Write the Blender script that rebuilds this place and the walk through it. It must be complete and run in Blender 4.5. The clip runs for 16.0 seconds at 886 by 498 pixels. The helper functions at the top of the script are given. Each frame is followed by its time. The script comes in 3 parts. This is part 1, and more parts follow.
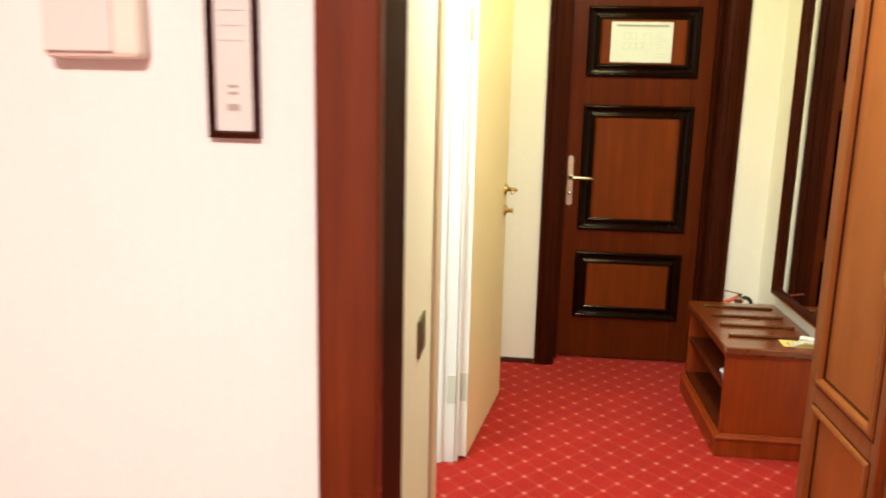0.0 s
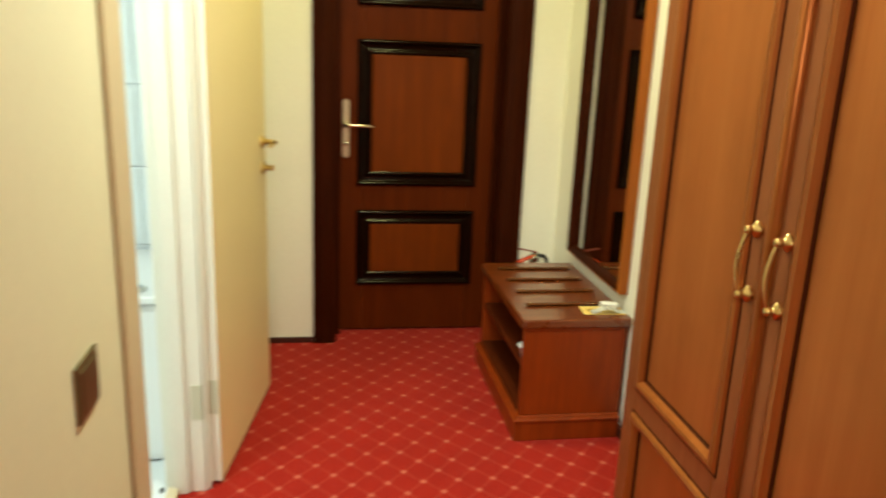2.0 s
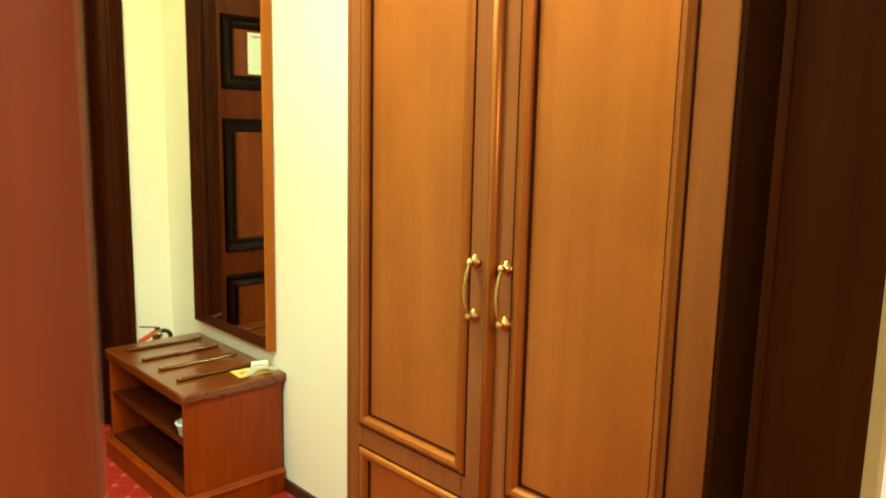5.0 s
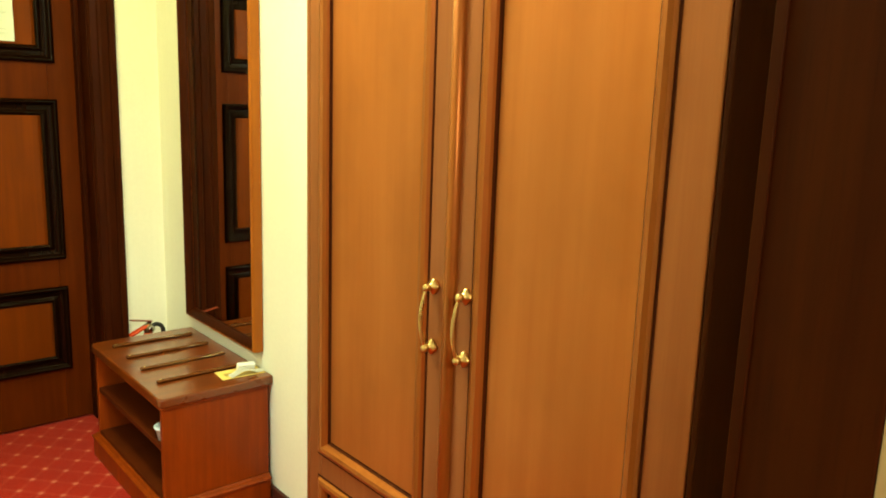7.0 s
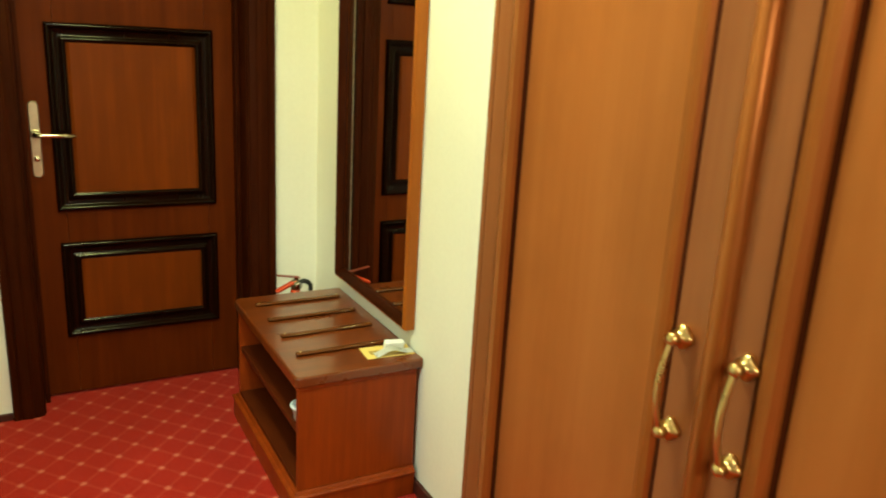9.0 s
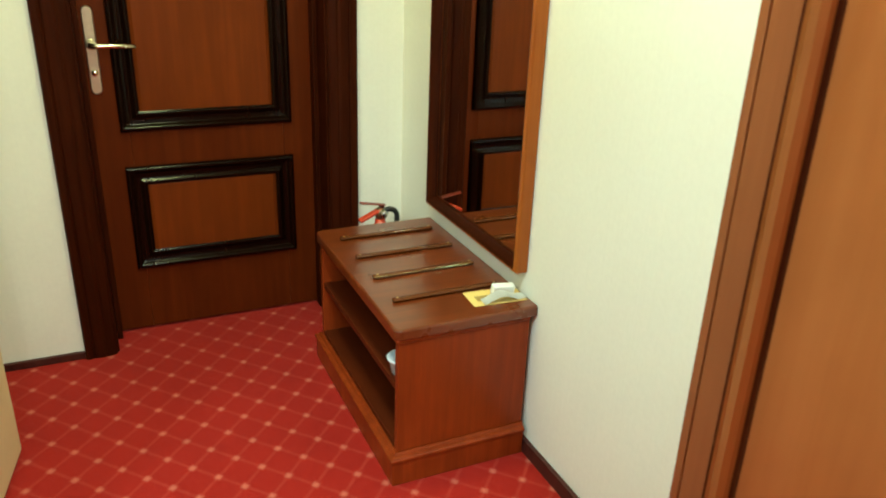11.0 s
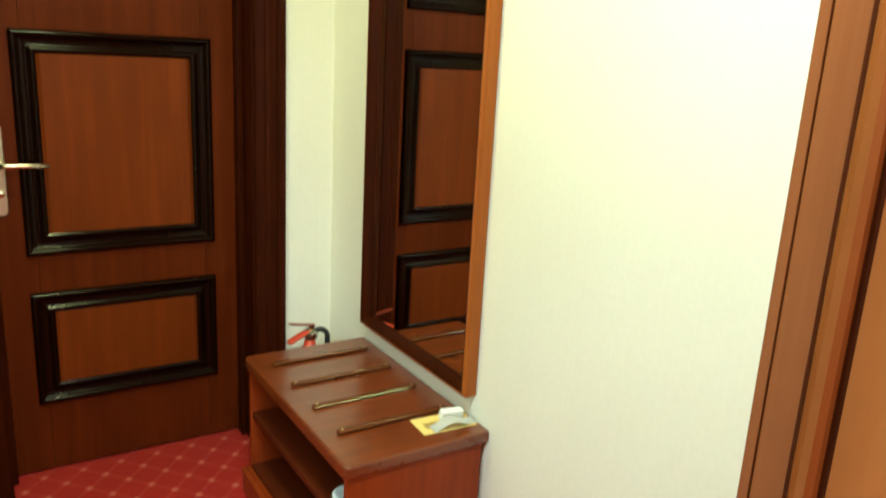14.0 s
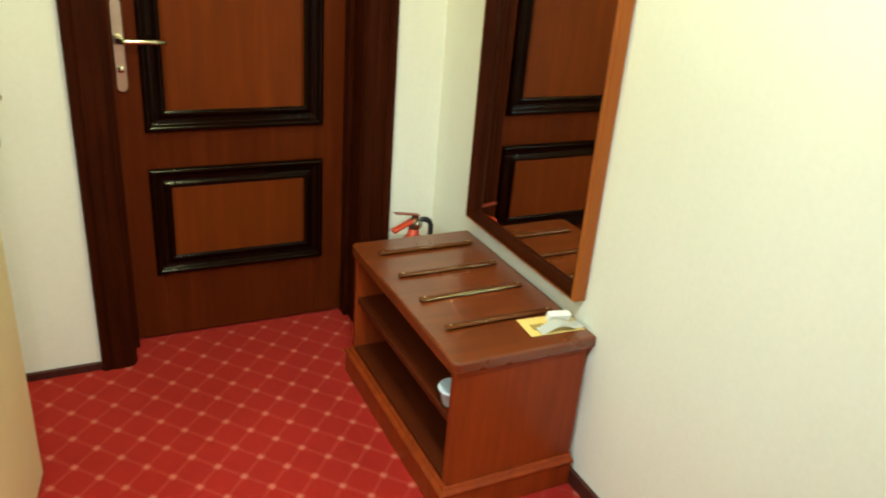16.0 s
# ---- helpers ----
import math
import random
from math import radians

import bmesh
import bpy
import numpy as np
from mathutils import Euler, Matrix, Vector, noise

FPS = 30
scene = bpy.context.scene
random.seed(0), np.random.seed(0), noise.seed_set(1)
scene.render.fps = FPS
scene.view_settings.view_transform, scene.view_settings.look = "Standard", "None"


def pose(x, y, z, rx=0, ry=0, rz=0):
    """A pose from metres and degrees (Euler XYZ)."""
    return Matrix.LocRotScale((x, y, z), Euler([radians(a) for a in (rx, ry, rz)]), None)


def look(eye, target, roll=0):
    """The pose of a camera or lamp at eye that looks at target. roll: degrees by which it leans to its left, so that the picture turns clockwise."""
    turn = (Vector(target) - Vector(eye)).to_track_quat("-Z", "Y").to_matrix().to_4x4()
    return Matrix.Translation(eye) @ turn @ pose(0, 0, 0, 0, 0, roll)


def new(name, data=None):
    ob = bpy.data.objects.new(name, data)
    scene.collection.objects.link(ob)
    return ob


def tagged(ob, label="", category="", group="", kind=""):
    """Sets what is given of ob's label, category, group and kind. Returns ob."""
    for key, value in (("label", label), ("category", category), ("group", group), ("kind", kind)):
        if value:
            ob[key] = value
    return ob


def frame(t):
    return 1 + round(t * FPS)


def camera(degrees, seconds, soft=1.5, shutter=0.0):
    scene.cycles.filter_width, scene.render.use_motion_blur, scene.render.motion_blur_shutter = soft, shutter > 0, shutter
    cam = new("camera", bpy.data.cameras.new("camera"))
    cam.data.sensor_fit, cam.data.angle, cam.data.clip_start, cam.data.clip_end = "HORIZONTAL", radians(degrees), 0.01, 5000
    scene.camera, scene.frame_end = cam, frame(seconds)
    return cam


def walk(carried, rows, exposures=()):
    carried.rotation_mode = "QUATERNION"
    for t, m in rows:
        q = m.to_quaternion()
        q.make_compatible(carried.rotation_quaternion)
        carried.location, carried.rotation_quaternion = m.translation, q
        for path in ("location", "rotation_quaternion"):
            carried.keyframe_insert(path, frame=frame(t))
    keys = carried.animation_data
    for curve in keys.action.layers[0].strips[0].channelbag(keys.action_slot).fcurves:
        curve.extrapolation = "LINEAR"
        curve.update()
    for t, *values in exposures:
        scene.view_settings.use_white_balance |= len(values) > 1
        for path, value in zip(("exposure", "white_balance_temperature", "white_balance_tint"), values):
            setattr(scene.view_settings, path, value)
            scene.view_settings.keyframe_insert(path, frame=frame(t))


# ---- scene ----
cam = camera(60.3, 16.0, soft=1.8, shutter=0.5)
PATH = [
    (0, (0.0601, -0.0025, 1.4433), (-0.1501, 1.9468, 1.0487), 1.34),
    (0.5, (0.1689, 0.1735, 1.4482), (0.0306, 2.1177, 1.0002), 0.45),
    (1, (0.2392, 0.2802, 1.4351), (0.1627, 2.2216, 0.9606), 1.12),
    (1.5, (0.2319, 0.3868, 1.4147), (0.2712, 2.3194, 0.9015), 2.81),
    (2, (0.1830, 0.5915, 1.4083), (0.4966, 2.4968, 0.8875), 2.39),
    (2.5, (0.1610, 0.7550, 1.4040), (0.9370, 2.5190, 0.8640), 3.25),
    (3, (0.1475, 0.7678, 1.3997), (1.1379, 2.4411, 0.9313), 2.70),
    (3.5, (0.0750, 0.6768, 1.4111), (1.2096, 2.2757, 1.0158), 2.51),
    (4, (0.0103, 0.5985, 1.4072), (1.1989, 2.1703, 1.0657), 2.88),
    (4.5, (-0.0721, 0.6175, 1.4102), (1.1914, 2.1327, 1.0825), 1.28),
    (5, (-0.1745, 0.6458, 1.4078), (1.1788, 2.0827, 1.0854), 1.26),
    (5.2, (-0.1910, 0.6531, 1.4198), (1.1804, 2.0669, 1.0729), 1.05),
    (7.3, (0.104, 0.719, 1.452), (1.342, 2.24, 1.056), 2.1),
    (7.5, (0.137, 0.751, 1.444), (1.325, 2.304, 1.022), 1.8),
    (8, (0.182, 0.86, 1.439), (1.274, 2.468, 0.966), 1.7),
    (8.5, (0.229, 1.009, 1.449), (1.254, 2.644, 0.923), 2.3),
    (9, (0.267, 1.117, 1.433), (1.204, 2.802, 0.9), 3.2),
    (9.5, (0.314, 1.205, 1.432), (1.077, 2.967, 0.873), 4.4),
    (9.7, (0.317, 1.221, 1.431), (1.004, 3.006, 0.846), 3.6),
    (11.8, (0.2412, 1.6103, 1.3573), (1.1335, 3.1989, 0.5325), 1.51),
    (12, (0.2363, 1.5952, 1.3532), (1.1991, 3.1909, 0.6274), 2.18),
    (12.5, (0.2403, 1.6104, 1.3902), (1.3010, 3.2547, 0.9764), 2.49),
    (13, (0.1960, 1.6060, 1.4501), (1.2953, 3.2442, 1.1218), 3.30),
    (13.5, (0.1742, 1.6165, 1.4682), (1.2775, 3.2476, 1.1182), 2.39),
    (14, (0.1976, 1.6262, 1.4180), (1.2500, 3.2505, 0.9139), 3.14),
    (14.5, (0.1761, 1.6413, 1.4220), (1.1905, 3.2437, 0.7870), 3.63),
    (15, (0.2106, 1.6625, 1.3994), (1.1659, 3.2688, 0.6872), 2.80),
    (15.5, (0.1682, 1.6770, 1.4188), (1.1007, 3.2674, 0.6435), 3.91),
    (16, (0.1426, 1.7211, 1.4450), (0.9822, 3.3441, 0.6319), 4.62),
]
EXPOSURES = [(0.0, 0.44, 6900, 13), (0.8, 0.42, 7800, 10), (1.5, 0.20, 7700, -4), (2.1, 0.10, 7700, 3), (2.6, 0.42, 8000, -3), (3.5, 0.60, 9400, -13), (5.0, 0.58, 9000, -14), (7.5, 0.57, 9000, -15), (8.5, 0.42, 8300, -15), (9.7, 0.22, 7100, -9), (12.0, 0.36, 5900, -7), (12.6, 0.20, 5950, -6), (13.2, 0.18, 6050, -6), (14.5, 0.48, 6150, -3), (16.0, 0.34, 6200, -2)]
walk(cam, [(t, look(eye, target, roll)) for t, eye, target, roll in PATH], EXPOSURES)

# ---------------------------------------------------------------- light
world = bpy.data.worlds.new("world")
world.use_nodes = True
world.node_tree.nodes["Background"].inputs[0].default_value = (0.9, 0.95, 1.0, 1)
world.node_tree.nodes["Background"].inputs[1].default_value = 0.02
scene.world = world


def lamp(name, at, watts, colour, size):
    data = bpy.data.lights.new(name, "AREA")
    data.shape, data.size, data.energy, data.color = "DISK", size, watts, colour
    ob = new(name, data)
    ob.location = at
    return ob


CEIL = 2.55
lamp("hall_light_near", (0.38, 2.12, CEIL - 0.09), 28, (0.93, 1.0, 0.95), 0.2)
lamp("hall_light_far", (0.55, 3.30, CEIL - 0.09), 11.5, (0.98, 0.97, 0.42), 0.2)
lamp("room_light", (-0.1, -0.9, CEIL - 0.09), 70, (1.0, 0.93, 0.88), 0.4)
lamp("bath_light", (-0.85, 1.95, CEIL - 0.09), 26, (0.76, 0.93, 1.0), 0.3)


# ---------------------------------------------------------------- materials
def material(name):
    m = bpy.data.materials.new(name)
    m.use_nodes = True
    t = m.node_tree
    return m, t, t.nodes["Principled BSDF"]


def node(t, kind, **inputs):
    n = t.nodes.new(kind)
    for key, value in inputs.items():
        n.inputs[key.replace("_", " ")].default_value = value
    return n


def mix(t, fac, a, b, blend="MIX"):
    n = t.nodes.new("ShaderNodeMix")
    n.data_type, n.blend_type = "RGBA", blend
    for socket, value in ((n.inputs[0], fac), (n.inputs[6], a), (n.inputs[7], b)):
        if hasattr(value, "is_output"):
            t.links.new(value, socket)
        elif isinstance(value, (int, float)):
            socket.default_value = value
        else:
            socket.default_value = (*value, 1)
    return n.outputs[2]


def maths(t, op, a, b=0.0):
    n = t.nodes.new("ShaderNodeMath")
    n.operation = op
    for socket, value in zip(n.inputs, (a, b)):
        if hasattr(value, "is_output"):
            t.links.new(value, socket)
        else:
            socket.default_value = value
    return n.outputs[0]


def coords(t, scale=(1, 1, 1), turn=(0, 0, 0)):
    c = t.nodes.new("ShaderNodeNewGeometry")
    m = t.nodes.new("ShaderNodeMapping")
    m.inputs["Scale"].default_value = scale
    m.inputs["Rotation"].default_value = turn
    t.links.new(c.outputs["Position"], m.inputs["Vector"])
    return m.outputs[0]


def noise_of(t, vector, scale, detail=4.0, rough=0.55):
    n = node(t, "ShaderNodeTexNoise", Scale=scale, Detail=detail, Roughness=rough)
    t.links.new(vector, n.inputs["Vector"])
    return n.outputs[0]


def ramp(t, value, low, high):
    n = t.nodes.new("ShaderNodeMapRange")
    n.inputs["From Min"].default_value, n.inputs["From Max"].default_value = low, high
    t.links.new(value, n.inputs["Value"])
    return n.outputs[0]


def bump(t, bsdf, height, strength, distance=0.002):
    b = node(t, "ShaderNodeBump", Strength=strength, Distance=distance)
    t.links.new(height, b.inputs["Height"])
    t.links.new(b.outputs[0], bsdf.inputs["Normal"])


def wood(name, light, dark, rough=0.35, grain=(60, 60, 2.2), coat=0.15, gloss=0.3, pore=0.35, satin=0.0, relief=0.12, bands=0.0):
    """Lacquered veneer: long grain along z (or where grain is small), pores, and slow changes of tone."""
    m, t, b = material(name)
    rnd = t.nodes.new("ShaderNodeObjectInfo").outputs["Random"]
    v = coords(t, grain)
    shift = t.nodes.new("ShaderNodeVectorMath")
    shift.operation = "ADD"
    comb = t.nodes.new("ShaderNodeCombineXYZ")
    t.links.new(maths(t, "MULTIPLY", rnd, 37.0), comb.inputs[0])
    t.links.new(maths(t, "MULTIPLY", rnd, 11.0), comb.inputs[2])
    t.links.new(v, shift.inputs[0])
    t.links.new(comb.outputs[0], shift.inputs[1])
    v = shift.outputs[0]
    fibre = noise_of(t, v, 1.0, 5, 0.6)
    pores = noise_of(t, v, 5.0, 2, 0.5)
    slow = noise_of(t, coords(t, (3.5, 3.5, 0.9)), 1.0, 2, 0.5)
    f = ramp(t, fibre, 0.3, 0.72)
    col = mix(t, f, dark, light)
    col = mix(t, maths(t, "MULTIPLY", ramp(t, slow, 0.35, 0.7), 0.45), col, tuple(c * 0.72 for c in light))
    col = mix(t, maths(t, "MULTIPLY", ramp(t, pores, 0.6, 0.75), pore), col, tuple(c * 0.55 for c in dark))
    mottle = noise_of(t, coords(t, (8, 8, 4.5)), 1.0, 3, 0.6)
    col = mix(t, maths(t, "MULTIPLY", ramp(t, mottle, 0.45, 0.7), 0.32), col, tuple(c * 0.70 for c in dark))
    if bands:
        strip = noise_of(t, coords(t, tuple(3.0 if g < 5 else 22.0 for g in grain)), 1.0, 1, 0.4)
        col = mix(t, maths(t, "MULTIPLY", ramp(t, strip, 0.42, 0.60), bands), col, tuple(c * 0.62 for c in dark))
    t.links.new(col, b.inputs["Base Color"])
    r = maths(t, "ADD", maths(t, "MULTIPLY", noise_of(t, coords(t), 9.0, 3), 0.16), rough - 0.08)
    t.links.new(r, b.inputs["Roughness"])
    b.inputs["Specular IOR Level"].default_value = gloss
    b.inputs["Coat Weight"].default_value = coat
    b.inputs["Coat Roughness"].default_value = 0.2
    b.inputs["Metallic"].default_value = satin
    if relief:
        bump(t, b, pores, relief, 0.001)
    return m


def paint(name, colour, rough=0.7, var=0.06, ribs=0.0, grain=70.0, strength=0.08):
    """Painted or papered surface with faint mottling; ribs: fine upright lines of a wallpaper."""
    m, t, b = material(name)
    v = coords(t)
    big, small = noise_of(t, v, 1.6, 3), noise_of(t, v, grain, 3)
    f = maths(t, "ADD", maths(t, "MULTIPLY", big, 0.6), maths(t, "MULTIPLY", small, 0.4))
    col = mix(t, ramp(t, f, 0.3, 0.7), tuple(c * (1 - var) for c in colour), tuple(min(1, c * (1 + var * 0.5)) for c in colour))
    height = small
    if ribs:
        lines = noise_of(t, coords(t, (ribs, ribs, 1.0)), 1.0, 2, 0.7)
        col = mix(t, maths(t, "MULTIPLY", ramp(t, lines, 0.4, 0.65), 0.05), col, tuple(c * 0.78 for c in colour))
        height = lines
    t.links.new(col, b.inputs["Base Color"])
    b.inputs["Roughness"].default_value = rough
    bump(t, b, height, strength, 0.001)
    return m


def metal(name, colour, rough=0.25):
    m, t, b = material(name)
    n = noise_of(t, coords(t), 45.0, 3)
    t.links.new(mix(t, ramp(t, n, 0.3, 0.7), tuple(c * 0.86 for c in colour), colour), b.inputs["Base Color"])
    b.inputs["Metallic"].default_value = 1.0
    t.links.new(maths(t, "ADD", maths(t, "MULTIPLY", n, 0.14), rough - 0.05), b.inputs["Roughness"])
    return m


def carpet_material():
    """Red cut pile with a lattice of pale diamonds and a dot at every crossing."""
    m, t, b = material("carpet")
    pos = t.nodes.new("ShaderNodeNewGeometry").outputs["Position"]
    sep = t.nodes.new("ShaderNodeSeparateXYZ")
    t.links.new(pos, sep.inputs[0])
    wob = maths(t, "MULTIPLY", maths(t, "SUBTRACT", noise_of(t, coords(t), 160.0, 2), 0.5), 0.09)
    u = maths(t, "ADD", maths(t, "DIVIDE", maths(t, "SUBTRACT", sep.outputs[0], CARPET_X), CARPET_DX), wob)
    v = maths(t, "ADD", maths(t, "DIVIDE", maths(t, "SUBTRACT", sep.outputs[1], CARPET_Y), CARPET_DY), wob)
    p, q = maths(t, "ADD", u, v), maths(t, "SUBTRACT", u, v)
    dp = maths(t, "ABSOLUTE", maths(t, "SUBTRACT", p, maths(t, "ROUND", p)))
    dq = maths(t, "ABSOLUTE", maths(t, "SUBTRACT", q, maths(t, "ROUND", q)))
    near = maths(t, "MINIMUM", dp, dq)
    far = maths(t, "MAXIMUM", dp, dq)
    line = maths(t, "SUBTRACT", 1.0, ramp(t, near, 0.012, 0.085))
    dot = maths(t, "SUBTRACT", 1.0, ramp(t, far, 0.04, 0.15))
    pile, slow = noise_of(t, coords(t), 420.0, 2, 0.7), noise_of(t, coords(t), 3.0, 3)
    col = mix(t, ramp(t, pile, 0.3, 0.7), (0.260, 0.0078, 0.0042), (0.390, 0.0160, 0.0085))
    col = mix(t, maths(t, "MULTIPLY", ramp(t, slow, 0.35, 0.7), 0.3), col, (0.21, 0.006, 0.004))
    col = mix(t, maths(t, "MULTIPLY", line, 0.115), col, (0.66, 0.15, 0.10))
    col = mix(t, maths(t, "MULTIPLY", dot, 0.36), col, (0.76, 0.27, 0.18))
    t.links.new(col, b.inputs["Base Color"])
    b.inputs["Roughness"].default_value = 0.95
    b.inputs["Specular IOR Level"].default_value = 0.15
    b.inputs["Sheen Weight"].default_value = 0.05
    bump(t, b, pile, 0.5, 0.003)
    return m


CARPET_X, CARPET_Y, CARPET_DX, CARPET_DY = 0.0434, -0.0027, 0.118, 0.128
CARPET = carpet_material()
WALL = paint("cream_wallpaper", (0.81, 0.80, 0.70), 0.75, 0.05, ribs=170.0)
ROOMWALL = paint("room_wallpaper", (0.82, 0.785, 0.745), 0.75, 0.04, ribs=170.0)
# cream wallpaper again, with the yellower light on this wall put into its colour
LEFTWALL = paint("left_wallpaper_light_tint", (0.77, 0.765, 0.56), 0.75, 0.05, ribs=170.0)
CEILING = paint("ceiling_paint", (0.82, 0.80, 0.74), 0.85, 0.04)
WHITE = paint("white_gloss_paint", (0.79, 0.78, 0.69), 0.35, 0.04, strength=0.03)
HINGE = paint("pale_hinge_paint", (0.56, 0.56, 0.43), 0.35, 0.06, strength=0.03)
LEAFPAINT = paint("cream_door_paint", (0.80, 0.67, 0.39), 0.42, 0.05, strength=0.04)
TRIMPAINT = paint("beige_trim_paint", (0.66, 0.56, 0.38), 0.5, 0.06)
TILE = paint("white_glazed_tile", (0.78, 0.83, 0.86), 0.15, 0.04, strength=0.02)
GROUT = paint("white_grout", (0.80, 0.84, 0.87), 0.8, 0.05)
PORCELAIN = paint("porcelain", (0.85, 0.86, 0.87), 0.12, 0.02, strength=0.01)
DOORWOOD = wood("mahogany_door", (0.116, 0.0200, 0.0032), (0.072, 0.0112, 0.0019), 0.36, grain=(38, 38, 1.4), coat=0.0, gloss=0.08, pore=0.14, relief=0.05, bands=0.2)
DOORPANEL = wood("mahogany_panel", (0.180, 0.0350, 0.0052), (0.130, 0.0235, 0.0034), 0.34, grain=(38, 38, 1.4), coat=0.0, gloss=0.12, pore=0.14, relief=0.05, bands=0.28)
DOORBLACK = wood("ebonised_moulding", (0.0085, 0.0024, 0.0010), (0.0050, 0.0014, 0.0006), 0.15, coat=0.0, gloss=0.12, relief=0.0)
CASING = wood("dark_casing", (0.046, 0.0078, 0.0018), (0.020, 0.0034, 0.0009), 0.40, coat=0.0, gloss=0.05)
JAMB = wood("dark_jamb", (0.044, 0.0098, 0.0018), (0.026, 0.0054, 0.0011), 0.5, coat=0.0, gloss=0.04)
WARD = wood("cherry_veneer", (0.500, 0.164, 0.047), (0.430, 0.130, 0.033), 0.44, grain=(30, 30, 1.2), coat=0.0, gloss=0.14, pore=0.06, satin=0.75, relief=0.05)
WARDEDGE = wood("cherry_stile", (0.350, 0.118, 0.041), (0.280, 0.085, 0.027), 0.42, coat=0.0, gloss=0.2, pore=0.08, satin=0.5, relief=0.05)
WARDMOULD = wood("cherry_moulding", (0.370, 0.116, 0.029), (0.300, 0.086, 0.019), 0.36, coat=0.0, gloss=0.22, pore=0.06, satin=0.5, relief=0.04)
# dark colour for the shadow lines in the wardrobe's moulding grooves
GROOVE = wood("groove_shadow", (0.070, 0.015, 0.004), (0.042, 0.008, 0.002), 0.5, coat=0.0, gloss=0.05)
BENCH = wood("red_mahogany", (0.175, 0.035, 0.0060), (0.105, 0.0185, 0.0034), 0.30, grain=(2.2, 50, 50), coat=0.6, gloss=0.5)
# raised above the top's colour to carry the light that falls on the near side
BENCHSIDE = wood("red_mahogany_side_lit", (0.290, 0.044, 0.0072), (0.190, 0.026, 0.0042), 0.34, coat=0.0, gloss=0.22, bands=0.3)
ROOMCASING = wood("red_mahogany_casing", (0.172, 0.0320, 0.0095), (0.098, 0.0165, 0.0045), 0.30, coat=0.0, gloss=0.25, pore=0.2)
SKIRT = wood("dark_skirting", (0.075, 0.016, 0.010), (0.035, 0.008, 0.006), 0.55)
BRASS = metal("polished_brass", (0.66, 0.48, 0.20), 0.27)
SATIN = metal("satin_brass", (0.62, 0.55, 0.39), 0.36)
CHAMPAGNE = metal("champagne_brass", (0.74, 0.66, 0.46), 0.24)
STEEL = metal("chrome", (0.75, 0.75, 0.74), 0.15)
BRONZE = metal("bronze_plate", (0.27, 0.225, 0.13), 0.42)
PAPER = paint("white_paper", (0.84, 0.84, 0.80), 0.6, 0.03)
INK = paint("grey_ink", (0.30, 0.30, 0.30), 0.7, 0.1)
YELLOW = paint("yellow_card", (0.78, 0.56, 0.18), 0.5, 0.06)
CREAMPLASTIC = paint("cream_plastic", (0.78, 0.70, 0.60), 0.4, 0.03, strength=0.02)
REDPAINT = paint("red_enamel", (0.58, 0.055, 0.022), 0.25, 0.08, strength=0.02)
RUBBER = paint("black_rubber", (0.015, 0.015, 0.015), 0.55, 0.1)
LEVERRED = paint("dark_red_enamel", (0.20, 0.028, 0.012), 0.3, 0.1, strength=0.02)
TAN = paint("shaded_corner_tan", (0.34, 0.25, 0.12), 0.6, 0.08)
DARK = paint("shadow_gap_board", (0.020, 0.009, 0.006), 0.8, 0.1)


def mirror_material():
    m, t, b = material("mirror_glass")
    b.inputs["Base Color"].default_value = (0.88, 0.90, 0.88, 1)
    b.inputs["Metallic"].default_value = 1.0
    b.inputs["Roughness"].default_value = 0.015
    return m


def clear_plastic():
    m, t, b = material("clear_plastic")
    b.inputs["Base Color"].default_value = (0.92, 0.95, 0.97, 1)
    b.inputs["Roughness"].default_value = 0.22
    b.inputs["Transmission Weight"].default_value = 0.65
    b.inputs["IOR"].default_value = 1.4
    return m


def glow(name, colour, strength):
    m, t, b = material(name)
    b.inputs["Base Color"].default_value = (*colour, 1)
    b.inputs["Emission Color"].default_value = (*colour, 1)
    b.inputs["Emission Strength"].default_value = strength
    return m


MIRROR, CLEAR = mirror_material(), clear_plastic()
GLOW = glow("opal_diffuser", (1.0, 0.88, 0.70), 3.0)


# ---------------------------------------------------------------- mesh helpers
def mesh_object(name, bm, mat, smooth=False):
    bmesh.ops.recalc_face_normals(bm, faces=bm.faces[:])
    data = bpy.data.meshes.new(name)
    bm.to_mesh(data)
    bm.free()
    data.materials.append(mat)
    if smooth:
        for p in data.polygons:
            p.use_smooth = True
    return new(name, data)


def part(name, bm, mat, parent, label="", smooth=False):
    ob = mesh_object(name, bm, mat, smooth)
    ob.parent = parent
    ob.matrix_parent_inverse = parent.matrix_basis.inverted()
    if label:
        tagged(ob, label)
    return ob


def thing(name, at, label, category, group="", kind=""):
    ob = new(name)
    ob.empty_display_size = 0.1
    ob.matrix_basis = Matrix.Translation(at)
    return tagged(ob, label, category, group, kind)


def structure(name, bm, mat, label="", category=""):
    return tagged(mesh_object(name, bm, mat), label or name.replace("_", " "), category or "structure", kind="structure")


